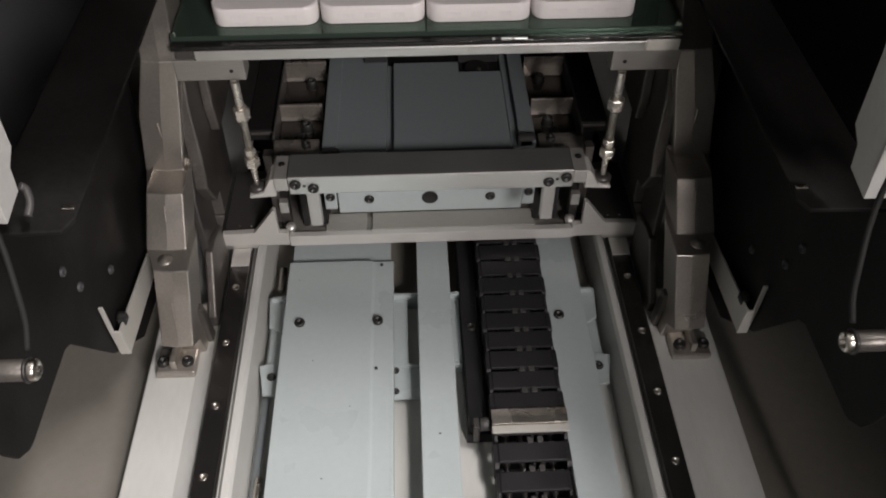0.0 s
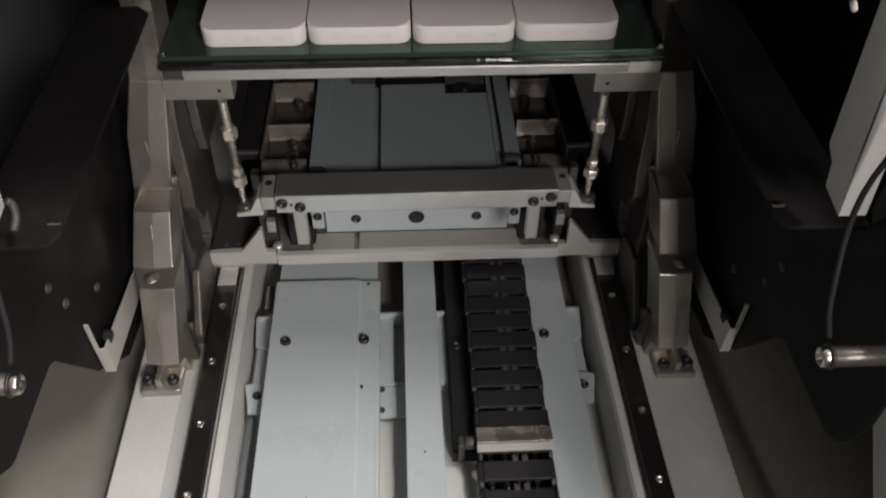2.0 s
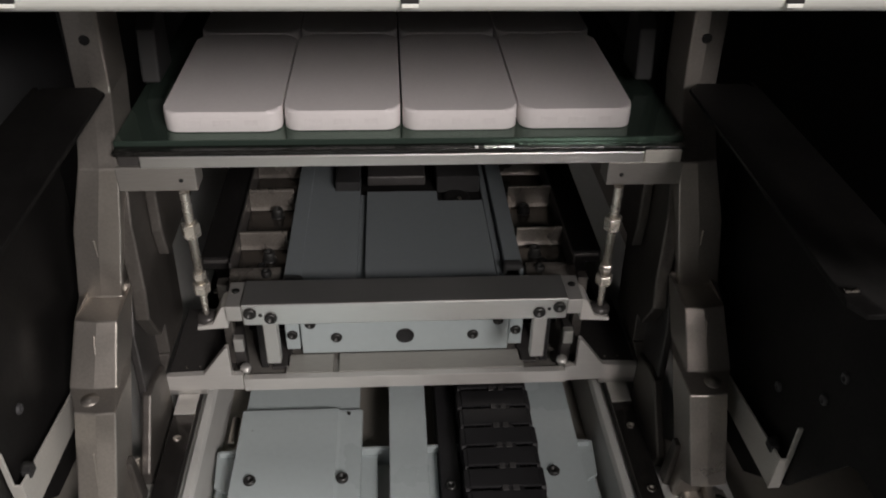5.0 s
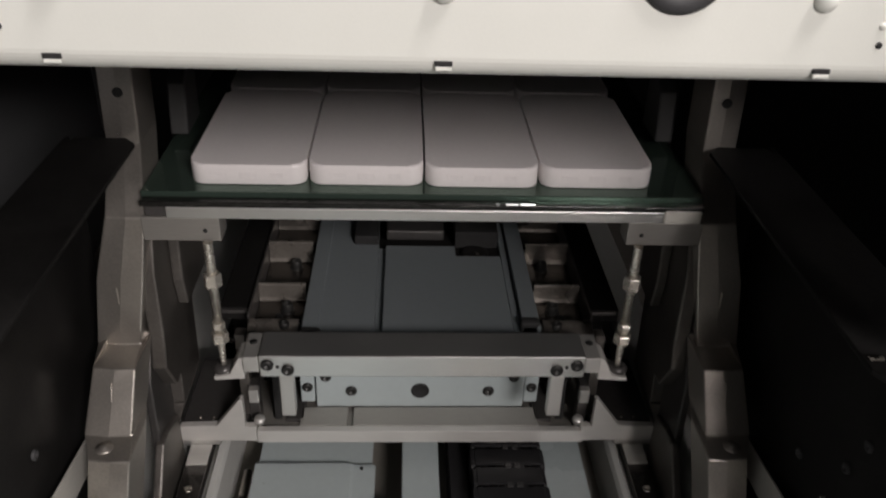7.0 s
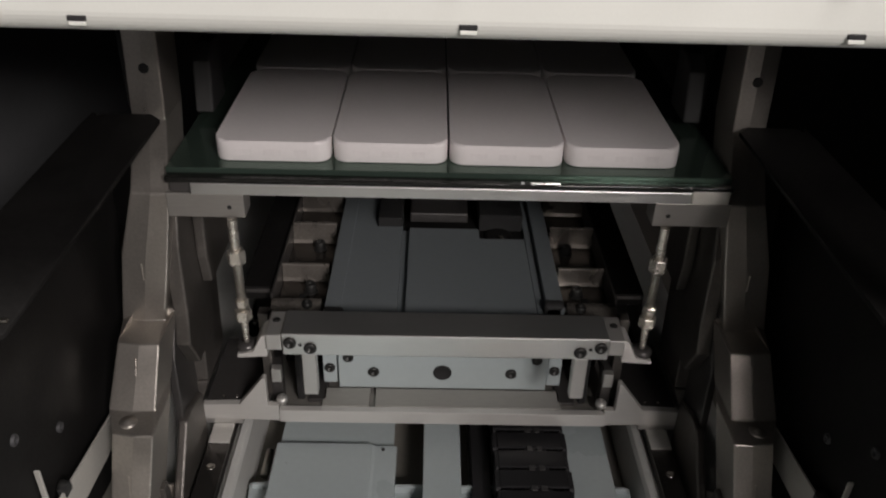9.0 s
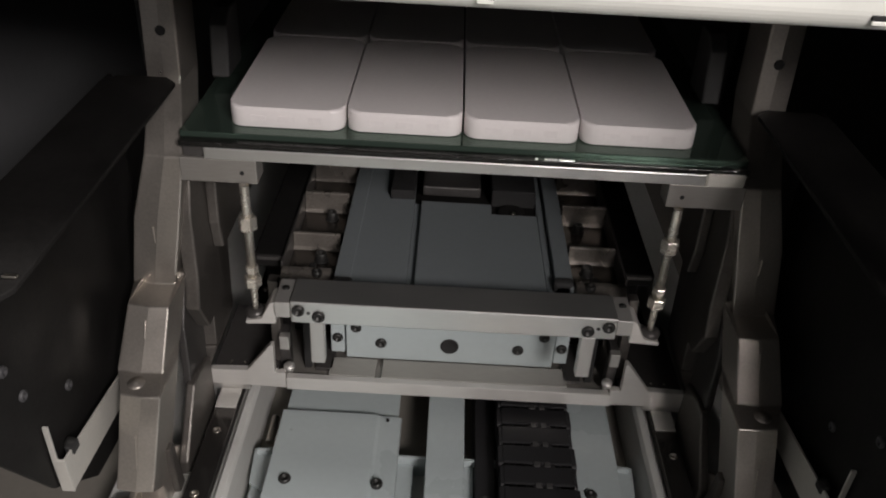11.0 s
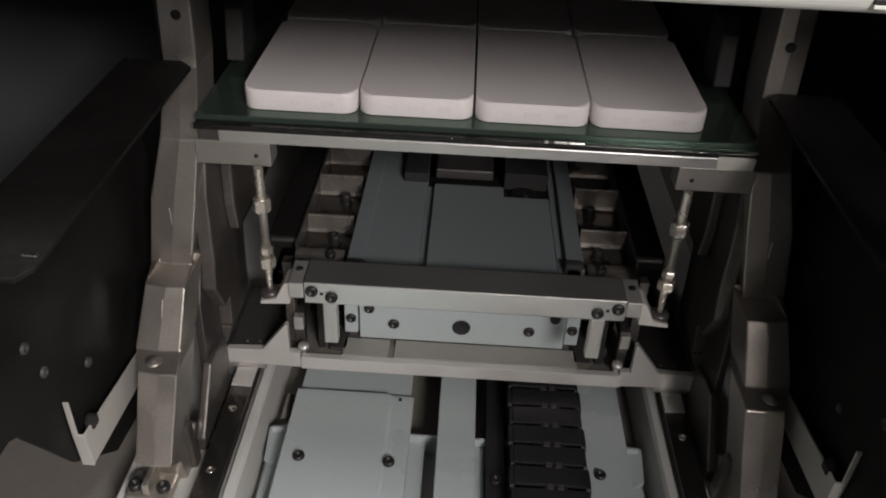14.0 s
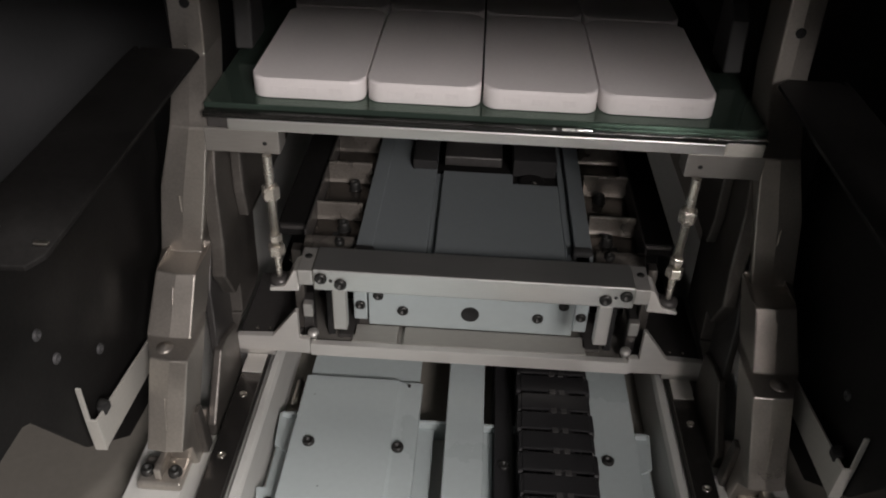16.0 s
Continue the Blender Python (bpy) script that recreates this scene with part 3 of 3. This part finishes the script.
# ---- glass tray ----
def glass_tray():
    t = thing("glass_tray", (0, 0.8, 0.2515), "green glass tray on an aluminium front rail", "tray")
    part("glass", box(B(), -0.1885, 0.1885, 0.6205, 1.2, 0.2572, 0.262, 0.0006), M_GLASS, t, "green tinted glass plate")
    part("edge_strip", box(B(), -0.1875, 0.1875, 0.6122, 0.6203, 0.2549, 0.2588, 0.0006), M_GLOSS, t, "glossy black edge strip of the glass")
    # Bright slivers added to draw the glint along the edge strip.
    for x0, x1 in ((0.0462, 0.0482), (0.0525, 0.0608), (0.0618, 0.0722)):
        part("edge_glint", prism(B(), [(0.6124, 0.2588), (0.6118, 0.2594), (0.6122, 0.2601), (0.6134, 0.2601), (0.6134, 0.2588)], "x", x0, x1, 0.0002), M_GLINT, t, "bright sliver standing in for a glint on the glass edge")
    # Added black sheet stands in for the shade below the glass.
    part("glass_backing", box(B(), -0.187, 0.187, 0.6204, 1.195, 0.2549, 0.2571, 0.0003), M_BLACK, t, "black sheet added below the glass for the dark underneath")
    part("front_rail", box(B(), -0.1715, 0.1605, 0.6122, 0.626, 0.2465, 0.2548, 0.0006), M_ALU_B, t, "bright aluminium front rail")
    part("rail_tape", box(B(), 0.1606, 0.186, 0.6115, 0.626, 0.2466, 0.2565, 0.0012), M_TAPE, t, "creased paper tape over the rail end")
    part("rail_stub", box(B(), -0.186, -0.1717, 0.615, 0.626, 0.2466, 0.2548, 0.0006), M_DARKTOP, t)
    for s in SIDES:
        tab = part("tab", box(B(), min(s * 0.1375, s * 0.189), max(s * 0.1375, s * 0.189), 0.6135, 0.632, 0.2285, 0.2464, 0.0008), M_TAB, t, "dull grey mounting tab")
        part("set_screw", rod(B(), (s * 0.1475, 0.6138, 0.2365), (0, -1, 0), 0.0016, 0.0005, 12, 0.0001), M_BLACK, tab)
        part("side_rail", box(B(), min(s * 0.170, s * 0.186), max(s * 0.170, s * 0.186), 0.632, 1.19, 0.2385, 0.2547, 0.0008), M_DARKTOP, t)


glass_tray()


def plastic_block():
    """Built round the middle of its front lower edge."""
    w, ln, h, r = 0.0772, 0.1425, 0.0147, 0.010
    out = []
    for cx, cy, a0 in ((w / 2 - r, r, -90), (w / 2 - r, ln - r, 0), (-w / 2 + r, ln - r, 90), (-w / 2 + r, r, 180)):
        for k in range(7):
            a = radians(a0 + 15 * k)
            out.append((cx + r * math.cos(a), cy + r * math.sin(a)))
    bm = bmesh.new()
    lo, hi = [bm.verts.new((x, y, 0)) for x, y in out], [bm.verts.new((x, y, h)) for x, y in out]
    bm.faces.new(lo[::-1])
    bm.faces.new(hi)
    for i in range(len(out)):
        bm.faces.new((lo[i], lo[(i + 1) % len(out)], hi[(i + 1) % len(out)], hi[i])).smooth = True
    rim = [e for e in bm.edges if all(v.co.z > h / 2 for v in e.verts)]
    bev(bm, rim, 0.0024, 4)
    rim = [e for e in bm.edges if all(v.co.z < 1e-6 for v in e.verts)]
    bev(bm, rim, 0.0008, 2)
    t = thing("plastic_block", (0, 0, 0), "matt white rounded plastic block lying on the green glass", "block", "white blocks on the tray")
    part("shell", bm, M_WHITE, t)
    for x, wd in ((-0.019, 0.011), (0.0, 0.012), (0.019, 0.009)):
        part("print_mark", box(B(), x - wd / 2, x + wd / 2, -0.00015, 0.001, 0.0045, 0.0088, 0), M_INK, t, "faint grey printed mark")
    return t


first = plastic_block()
for row in range(2):
    for col in range(4):
        m = pose(-0.1197 + 0.0788 * col, 0.6318 + 0.1452 * row + (0.001 * (col % 2)), 0.2622)
        if row == 0 and col == 0:
            first.matrix_basis = m
        else:
            copy_thing(first, m)


# ---- mechanism below the tray ----
def lower_unit():
    t = thing("drive_unit", (0, 0.8, 0.1), "slate-grey covered drive unit below the glass tray", "drive unit")
    part("body", box(B(), -0.0965, 0.0965, 0.735, 1.15, 0.0, 0.1189, 0.001), M_DARK, t)
    part("cover", box(B(), -0.0935, -0.0378, 0.650, 1.1, 0.119, 0.1245, 0.0008), M_GREY, t, "slate-grey painted side cover")
    part("cover_flange", box(B(), -0.0945, -0.0815, 0.650, 1.1, 0.1246, 0.1265, 0.0006), M_GREY, t)
    part("top_plate", prism(B(), [(-0.0315, 0.645), (0.0725, 0.645), (0.0725, 0.765), (0.032, 0.765), (0.032, 0.782), (-0.0315, 0.782)], "z", 0.119, 0.1262, 0.0008), M_GREY, t, "slate-grey top plate with a notched corner")
    part("groove", box(B(), -0.0377, -0.0316, 0.650, 0.785, 0.1191, 0.1208, 0.0003), M_GREY, t)
    part("side_cover", box(B(), 0.0805, 0.0945, 0.655, 1.1, 0.119, 0.128, 0.0008), M_GREY, t)
    part("side_step", box(B(), 0.0735, 0.0803, 0.655, 1.1, 0.117, 0.1225, 0.0006), M_GREY, t)
    for x, y in ((-0.0865, 0.6405), (0.0862, 0.655)):
        part("end_cap", box(B(), x - 0.0078, x + 0.0078, y, y + 0.009, 0.1195, 0.1318, 0.0025), M_BLACK, t, "black rubber end cap")
    part("motor", box(B(), -0.031, 0.022, 0.79, 0.85, 0.127, 0.137, 0.0015), M_DARKTOP, t, "dark motor housing")
    part("motor_cap", box(B(), -0.026, 0.012, 0.83, 0.88, 0.137, 0.148, 0.0015), M_PALE, t, "pale motor cap")
    # Black boxes fill the dark spaces beside the motor.
    part("dark_box", box(B(), -0.060, -0.0378, 0.785, 0.9, 0.1246, 0.134, 0.001), M_BLACK, t)
    part("dark_box", box(B(), 0.0325, 0.0725, 0.79, 0.9, 0.119, 0.136, 0.001), M_BLACK, t)
    part("sensor_ring", lathe(B(), (0.050, 0.778, 0.119), (0, 0, 1), [(0.0125, 0), (0.0125, 0.003), (0.010, 0.004), (0.007, 0.0035), (0, 0.0032)], 20), M_DARK, t)
    part("sensor_screw", rod(B(), (0.052, 0.773, 0.1225), (0, 0, 1), 0.0022, 0.0012, 10, 0.0003), M_STEEL, t)


lower_unit()


def pocket_block(s):
    t = thing("clamp_block", (s * 0.122, 0.72, 0.1), "machined metal clamp block with square pockets beside the drive unit", "clamp block", "clamp blocks")
    x0, x1 = sorted((s * 0.0985, s * 0.1385))
    part("base", box(B(), x0, x1, 0.6745, 0.90, 0.09, 0.1065, 0.001), M_POCKET, t, "oily brown pocket floor")
    part("pedestal", box(B(), x0, x1, 0.705, 0.90, 0.0299, 0.0898, 0.001), M_DARK, t, "black pedestal")
    for y, h, d in ((0.7225, 0.1225, 0.0026), (0.786, 0.1265, 0.003), (0.846, 0.1245, 0.003), (0.896, 0.1245, 0.003)):
        part("pocket_wall", prism(B(), [(y - 0.0035, 0.1067), (y - 0.0022, 0.110), (y - 0.0004, h - 0.0008), (y, h), (y + d, h), (y + d, 0.1067)], "x", x0, x1, 0.0005), M_MILL, t, "oil-stained milled pocket wall")
    part("front_ridge", prism(B(), [(0.6535, 0.1), (0.6535, 0.113), (0.656, 0.1165), (0.668, 0.1215), (0.6735, 0.1215), (0.6735, 0.1)], "x", x0, x1, 0.0008), M_MILL, t, "worn front ridge")
    part("front_edge", box(B(), x0, x1, 0.6505, 0.6532, 0.105, 0.1135, 0.0005), M_ALU, t, "thin bright front edge")
    for y in (0.7045, 0.7725):
        nut = part("stud_washer", rod(B(), (s * 0.1125, y, 0.1066), (0, 0, 1), 0.0062, 0.0015, 16, 0.0004), M_BOLT, t)
        part("stud", lathe(B(), (s * 0.1125, y, 0.1082), (0, 0, 1), [(0.0048, 0), (0.0048, 0.006), (0.0042, 0.007), (0.0026, 0.007), (0.0024, 0.0045), (0, 0.0042)], 16), M_BOLT, nut, "black cap screw head")
    bolt(t, (s * 0.1095, 0.6655, 0.1205), (0, 0, 1), 0.0042, 0.0035)
    part("latch_pin", box(B(), s * 0.1005 - 0.0015, s * 0.1005 + 0.0015, 0.676, 0.679, 0.1067, 0.114, 0.0004), M_STEEL, t)
    xa, xb = sorted((s * 0.1387, s * 0.1405))
    part("rim", box(B(), xa, xb, 0.676, 0.90, 0.09, 0.1235, 0.0005), M_DARKTOP, t, "thin dark rim")
    x2, x3 = sorted((s * 0.1408, s * 0.166))
    part("side_rail", box(B(), x2, x3, 0.690, 1.1, 0.108, 0.120, 0.0012), M_DARK, t, "black side strip")
    part("rail_lip", box(B(), min(s * 0.141, s * 0.163), max(s * 0.141, s * 0.163), 0.687, 0.6898, 0.1165, 0.1195, 0.0004), M_DARKTOP, t)
    part("upright", box(B(), x2, x3, 0.7305, 1.1, 0.012, 0.1078, 0.001), M_DARK, t)
    x4, x5 = sorted((s * 0.1395, s * 0.1475))
    part("lug", box(B(), x4, x5, 0.655, 0.665, 0.036, 0.1185, 0.0008), M_WEB, t)


for s in SIDES:
    pocket_block(s)


# ---- cast posts ----
def cast_post(s):
    t = thing("cast_post", (s * 0.22, 0.54, -0.005), "stepped cast aluminium post bolted to the rail bed", "post", "cast posts")
    # front profile: y, z, outer x, inner x
    front = [(0.535, -0.0048, 0.2295, 0.203), (0.529, 0.021, 0.2295, 0.203), (0.511, 0.036, 0.2290, 0.2025), (0.534, 0.105, 0.2235, 0.1955), (0.5555, 0.107, 0.2325, 0.2),
             (0.578, 0.148, 0.2265, 0.1975), (0.611, 0.143, 0.2345, 0.2035), (0.613, 0.197, 0.2265, 0.1940), (0.6145, 0.245, 0.2130, 0.1865), (0.657, 0.28, 0.2190, 0.1955), (0.657, 0.5, 0.2105, 0.189)]
    bm = B()
    rings = []
    for y, z, xo, xi in front:
        xm = (xo + xi) / 2 - 0.001
        rings.append([bm.verts.new((s * xo, y + 0.0012, z)), bm.verts.new((s * xm, y - 0.0008, z)), bm.verts.new((s * xi, y, z)), bm.verts.new((s * xi, y + 0.042, z)), bm.verts.new((s * xo, y + 0.042, z))])
    for p, q in zip(rings, rings[1:]):
        for k in range(5):
            bm.faces.new((p[k], p[(k + 1) % 5], q[(k + 1) % 5], q[k]))
    bm.faces.new(rings[0])
    bm.faces.new(rings[-1][::-1])
    bmesh.ops.recalc_face_normals(bm, faces=bm.faces[:])
    bev(bm, [e for e in bm.edges if e.calc_face_angle(0) > 0.35], 0.0011, 2)
    part("column", bm, M_CAST, t)
    part("foot", box(B(), min(s * 0.2085, s * 0.2425), max(s * 0.2085, s * 0.2425), 0.5075, 0.5348, -0.0048, 0.003, 0.0022), M_CAST, t)
    part("foot_rib", box(B(), s * 0.226 - 0.0028, s * 0.226 + 0.0028, 0.511, 0.5345, 0.0032, 0.014, 0.0012), M_CAST, t)
    for x in (0.2155, 0.2365):
        bolt(t, (s * x, 0.5185, 0.003), (0, 0, 1), 0.0052, 0.005)
    part("step_screw", lathe(B(), (s * 0.2155, 0.5455, 0.1055), (0, 0, 1), [(0.0062, 0), (0.006, 0.0012), (0.0035, 0.0012), (0.003, 0.0022), (0, 0.0026)], 16), M_CAST, t)
    for (ya, za), (yb, zb) in (((0.5675, 0.128), (0.5735, 0.1395)), ((0.6125, 0.178), (0.6128, 0.191)), ((0.5165, 0.053), (0.5245, 0.077))):
        part("face_rib", prism(B(), [(ya - 0.0016, za), (yb - 0.0016, zb), (yb + 0.003, zb), (ya + 0.003, za)], "x", s * 0.2135 - 0.0006, s * 0.2135 + 0.0006, 0.0003), M_CAST, t)
    # inner webs behind the column, their shade put into the darker M_WEB colour
    xa, xb = sorted((s * 0.1885, s * 0.1995))
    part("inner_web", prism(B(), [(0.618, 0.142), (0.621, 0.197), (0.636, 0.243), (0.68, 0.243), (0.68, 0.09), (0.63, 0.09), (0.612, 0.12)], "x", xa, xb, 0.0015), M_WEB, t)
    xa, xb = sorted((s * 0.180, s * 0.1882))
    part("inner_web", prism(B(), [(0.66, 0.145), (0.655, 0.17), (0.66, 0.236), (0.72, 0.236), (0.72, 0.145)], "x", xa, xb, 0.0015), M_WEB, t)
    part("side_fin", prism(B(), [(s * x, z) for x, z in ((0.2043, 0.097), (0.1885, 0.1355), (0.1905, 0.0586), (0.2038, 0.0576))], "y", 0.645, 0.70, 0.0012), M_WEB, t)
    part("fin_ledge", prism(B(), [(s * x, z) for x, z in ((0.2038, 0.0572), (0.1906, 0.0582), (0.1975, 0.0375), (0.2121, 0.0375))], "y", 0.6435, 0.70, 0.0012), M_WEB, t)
    # Dark sheet standing in for the shadowed gap between column and fin.
    xa, xb = sorted((s * 0.1995, s * 0.2055))
    part("shade_web", prism(B(), [(0.60, 0.035), (0.605, 0.11), (0.62, 0.14), (0.72, 0.14), (0.72, 0.035)], "x", xa, xb, 0.0012), M_DARKTOP, t)
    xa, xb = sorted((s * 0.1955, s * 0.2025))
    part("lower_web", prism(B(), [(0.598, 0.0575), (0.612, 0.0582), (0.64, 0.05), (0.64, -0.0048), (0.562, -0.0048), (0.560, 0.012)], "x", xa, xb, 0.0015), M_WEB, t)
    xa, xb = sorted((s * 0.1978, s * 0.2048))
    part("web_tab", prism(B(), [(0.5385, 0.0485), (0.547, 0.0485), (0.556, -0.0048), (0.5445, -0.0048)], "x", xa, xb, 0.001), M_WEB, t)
    xa, xb = sorted((s * 0.174, s * 0.187))
    part("upper_bracket", prism(B(), [(0.70, 0.268), (0.706, 0.305), (0.72, 0.315), (0.74, 0.315), (0.74, 0.268)], "x", xa, xb, 0.0015), M_WALL_SHADE, t)
    part("upper_hole", rod(B(), (s * 0.2045, 0.6572, 0.3165), (0, -1, 0), 0.0035, 0.0016, 14, 0.0002), M_BLACK, t)
    xa, xb = sorted((s * 0.221, s * 0.236))
    # Black box fills the dark stripe behind the column top.
    part("dark_back", box(B(), xa, xb, 0.70, 0.74, 0.27, 0.5, 0.001), M_BLACK, t)


def side_bracket(s):
    t = thing("side_bracket", (s * 0.236, 0.5, 0.09), "pale bent metal finger bracket fixed to the post side", "bracket", "side brackets")
    strip = [(0.572, 0.0955), (0.4742, 0.107), (0.4762, 0.0785), (0.572, 0.0725)]
    part("strip", prism(B(), strip, "x", s * 0.2345, s * 0.2362, 0.0004), M_NICKEL, t)
    part("finger", prism(B(), [(0.4745, 0.0775), (0.4762, 0.0775), (0.4745, 0.1068), (0.4728, 0.1068)], "x", s * 0.2345, s * 0.2425, 0.0003), M_NICKEL, t)
    part("finger_tip", prism(B(), [(0.4728, 0.107), (0.4745, 0.107), (0.4742, 0.135), (0.4725, 0.135)], "x", s * 0.2392, s * 0.2425, 0.0003), M_NICKEL, t, "thin bright upturned tip")
    bolt(t, (s * 0.2362, 0.4895, 0.104), (s, 0, 0.3), 0.0042, 0.005)
    part("rubber_stop", box(B(), s * 0.2362 - 0.003, s * 0.2362 + 0.003, 0.483, 0.4915, 0.1015, 0.1075, 0.001), M_BLACK, t)
    return t


# ---- dark guards ----
def side_guard(s):
    t = thing("side_guard", (s * 0.245, 0.45, 0.2), "black sheet guard, pointed below, with a bent top flange", "guard", "side guards")
    x0, x1 = sorted((s * 0.2435, s * 0.2465))
    out = [(0.325, 0.205), (0.330, 0.182), (0.336, 0.168), (0.346, 0.160), (0.352, 0.1585), (0.420, 0.158), (0.4285, 0.153), (0.47, 0.085), (0.52, 0.04), (0.62, 0.03), (0.66, 0.2), (0.66, 0.283), (0.40, 0.283), (0.385, 0.315), (0.36, 0.36), (0.325, 0.36)]
    part("plate", prism(B(), out, "x", x0, x1, 0.0006), M_DARK, t)
    fl = [(0.1935, 0.41), (0.1985, 0.4005), (0.243, 0.399), (0.2435, 0.64), (0.236, 0.651), (0.203, 0.652), (0.1945, 0.643)]
    part("flange", prism(B(), [(s * a, b) for a, b in fl], "z", 0.2832, 0.2862, 0.0006), M_DARK, t, "black top flange with a rounded end")
    for y, z in ((0.4556, 0.1942), (0.512, 0.133), (0.466, 0.167)):
        bolt(t, (s * 0.2435, y, z), (-s, 0, 0), 0.0036, 0.002, M_RUBBER, "screw")
    # Steel bar added to mark the bright worn glint at the flange corner.
    part("flange_glint", box(B(), s * 0.1985 - 0.0035, s * 0.1985 + 0.0035, 0.4155, 0.4185, 0.2864, 0.2878, 0.0005), M_STEEL, t, "small steel bar standing for a bright worn glint on the flange")


def guide_roller(s):
    t = thing("guide_roller", (s * 0.215, 0.333, 0.257), "bright steel pin with a cap screw through the black guard", "pin", "guide pins")
    part("sleeve", rod(B(), (s * 0.2056, 0.335, 0.2555), (s, 0, 0), 0.0056, 0.0378, 20), M_WEB, t)
    part("washer", rod(B(), (s * 0.2075, 0.335, 0.2555), (-s, 0, 0), 0.0068, 0.002, 20), M_BOLT, t)
    part("cap_screw", lathe(B(), (s * 0.2052, 0.335, 0.2555), (-s, 0, 0), [(0.0056, 0), (0.0056, 0.0026), (0.0046, 0.0036), (0.0026, 0.0036), (0.0024, 0.0015), (0, 0.0012)], 16), M_STEEL, t)
    solo("sensor_cable", tube(B(), curve_pts([(s * 0.222, 0.36, 0.42), (s * 0.2125, 0.375, 0.335), (s * 0.2045, 0.352, 0.285), (s * 0.2045, 0.339, 0.266)], 20), 0.0016, 8), M_CABLE, "thin dark cable running down to the guide pin", "cable", "sensor cables")


for s in SIDES:
    cast_post(s)
    side_bracket(s)
    side_guard(s)
    guide_roller(s)
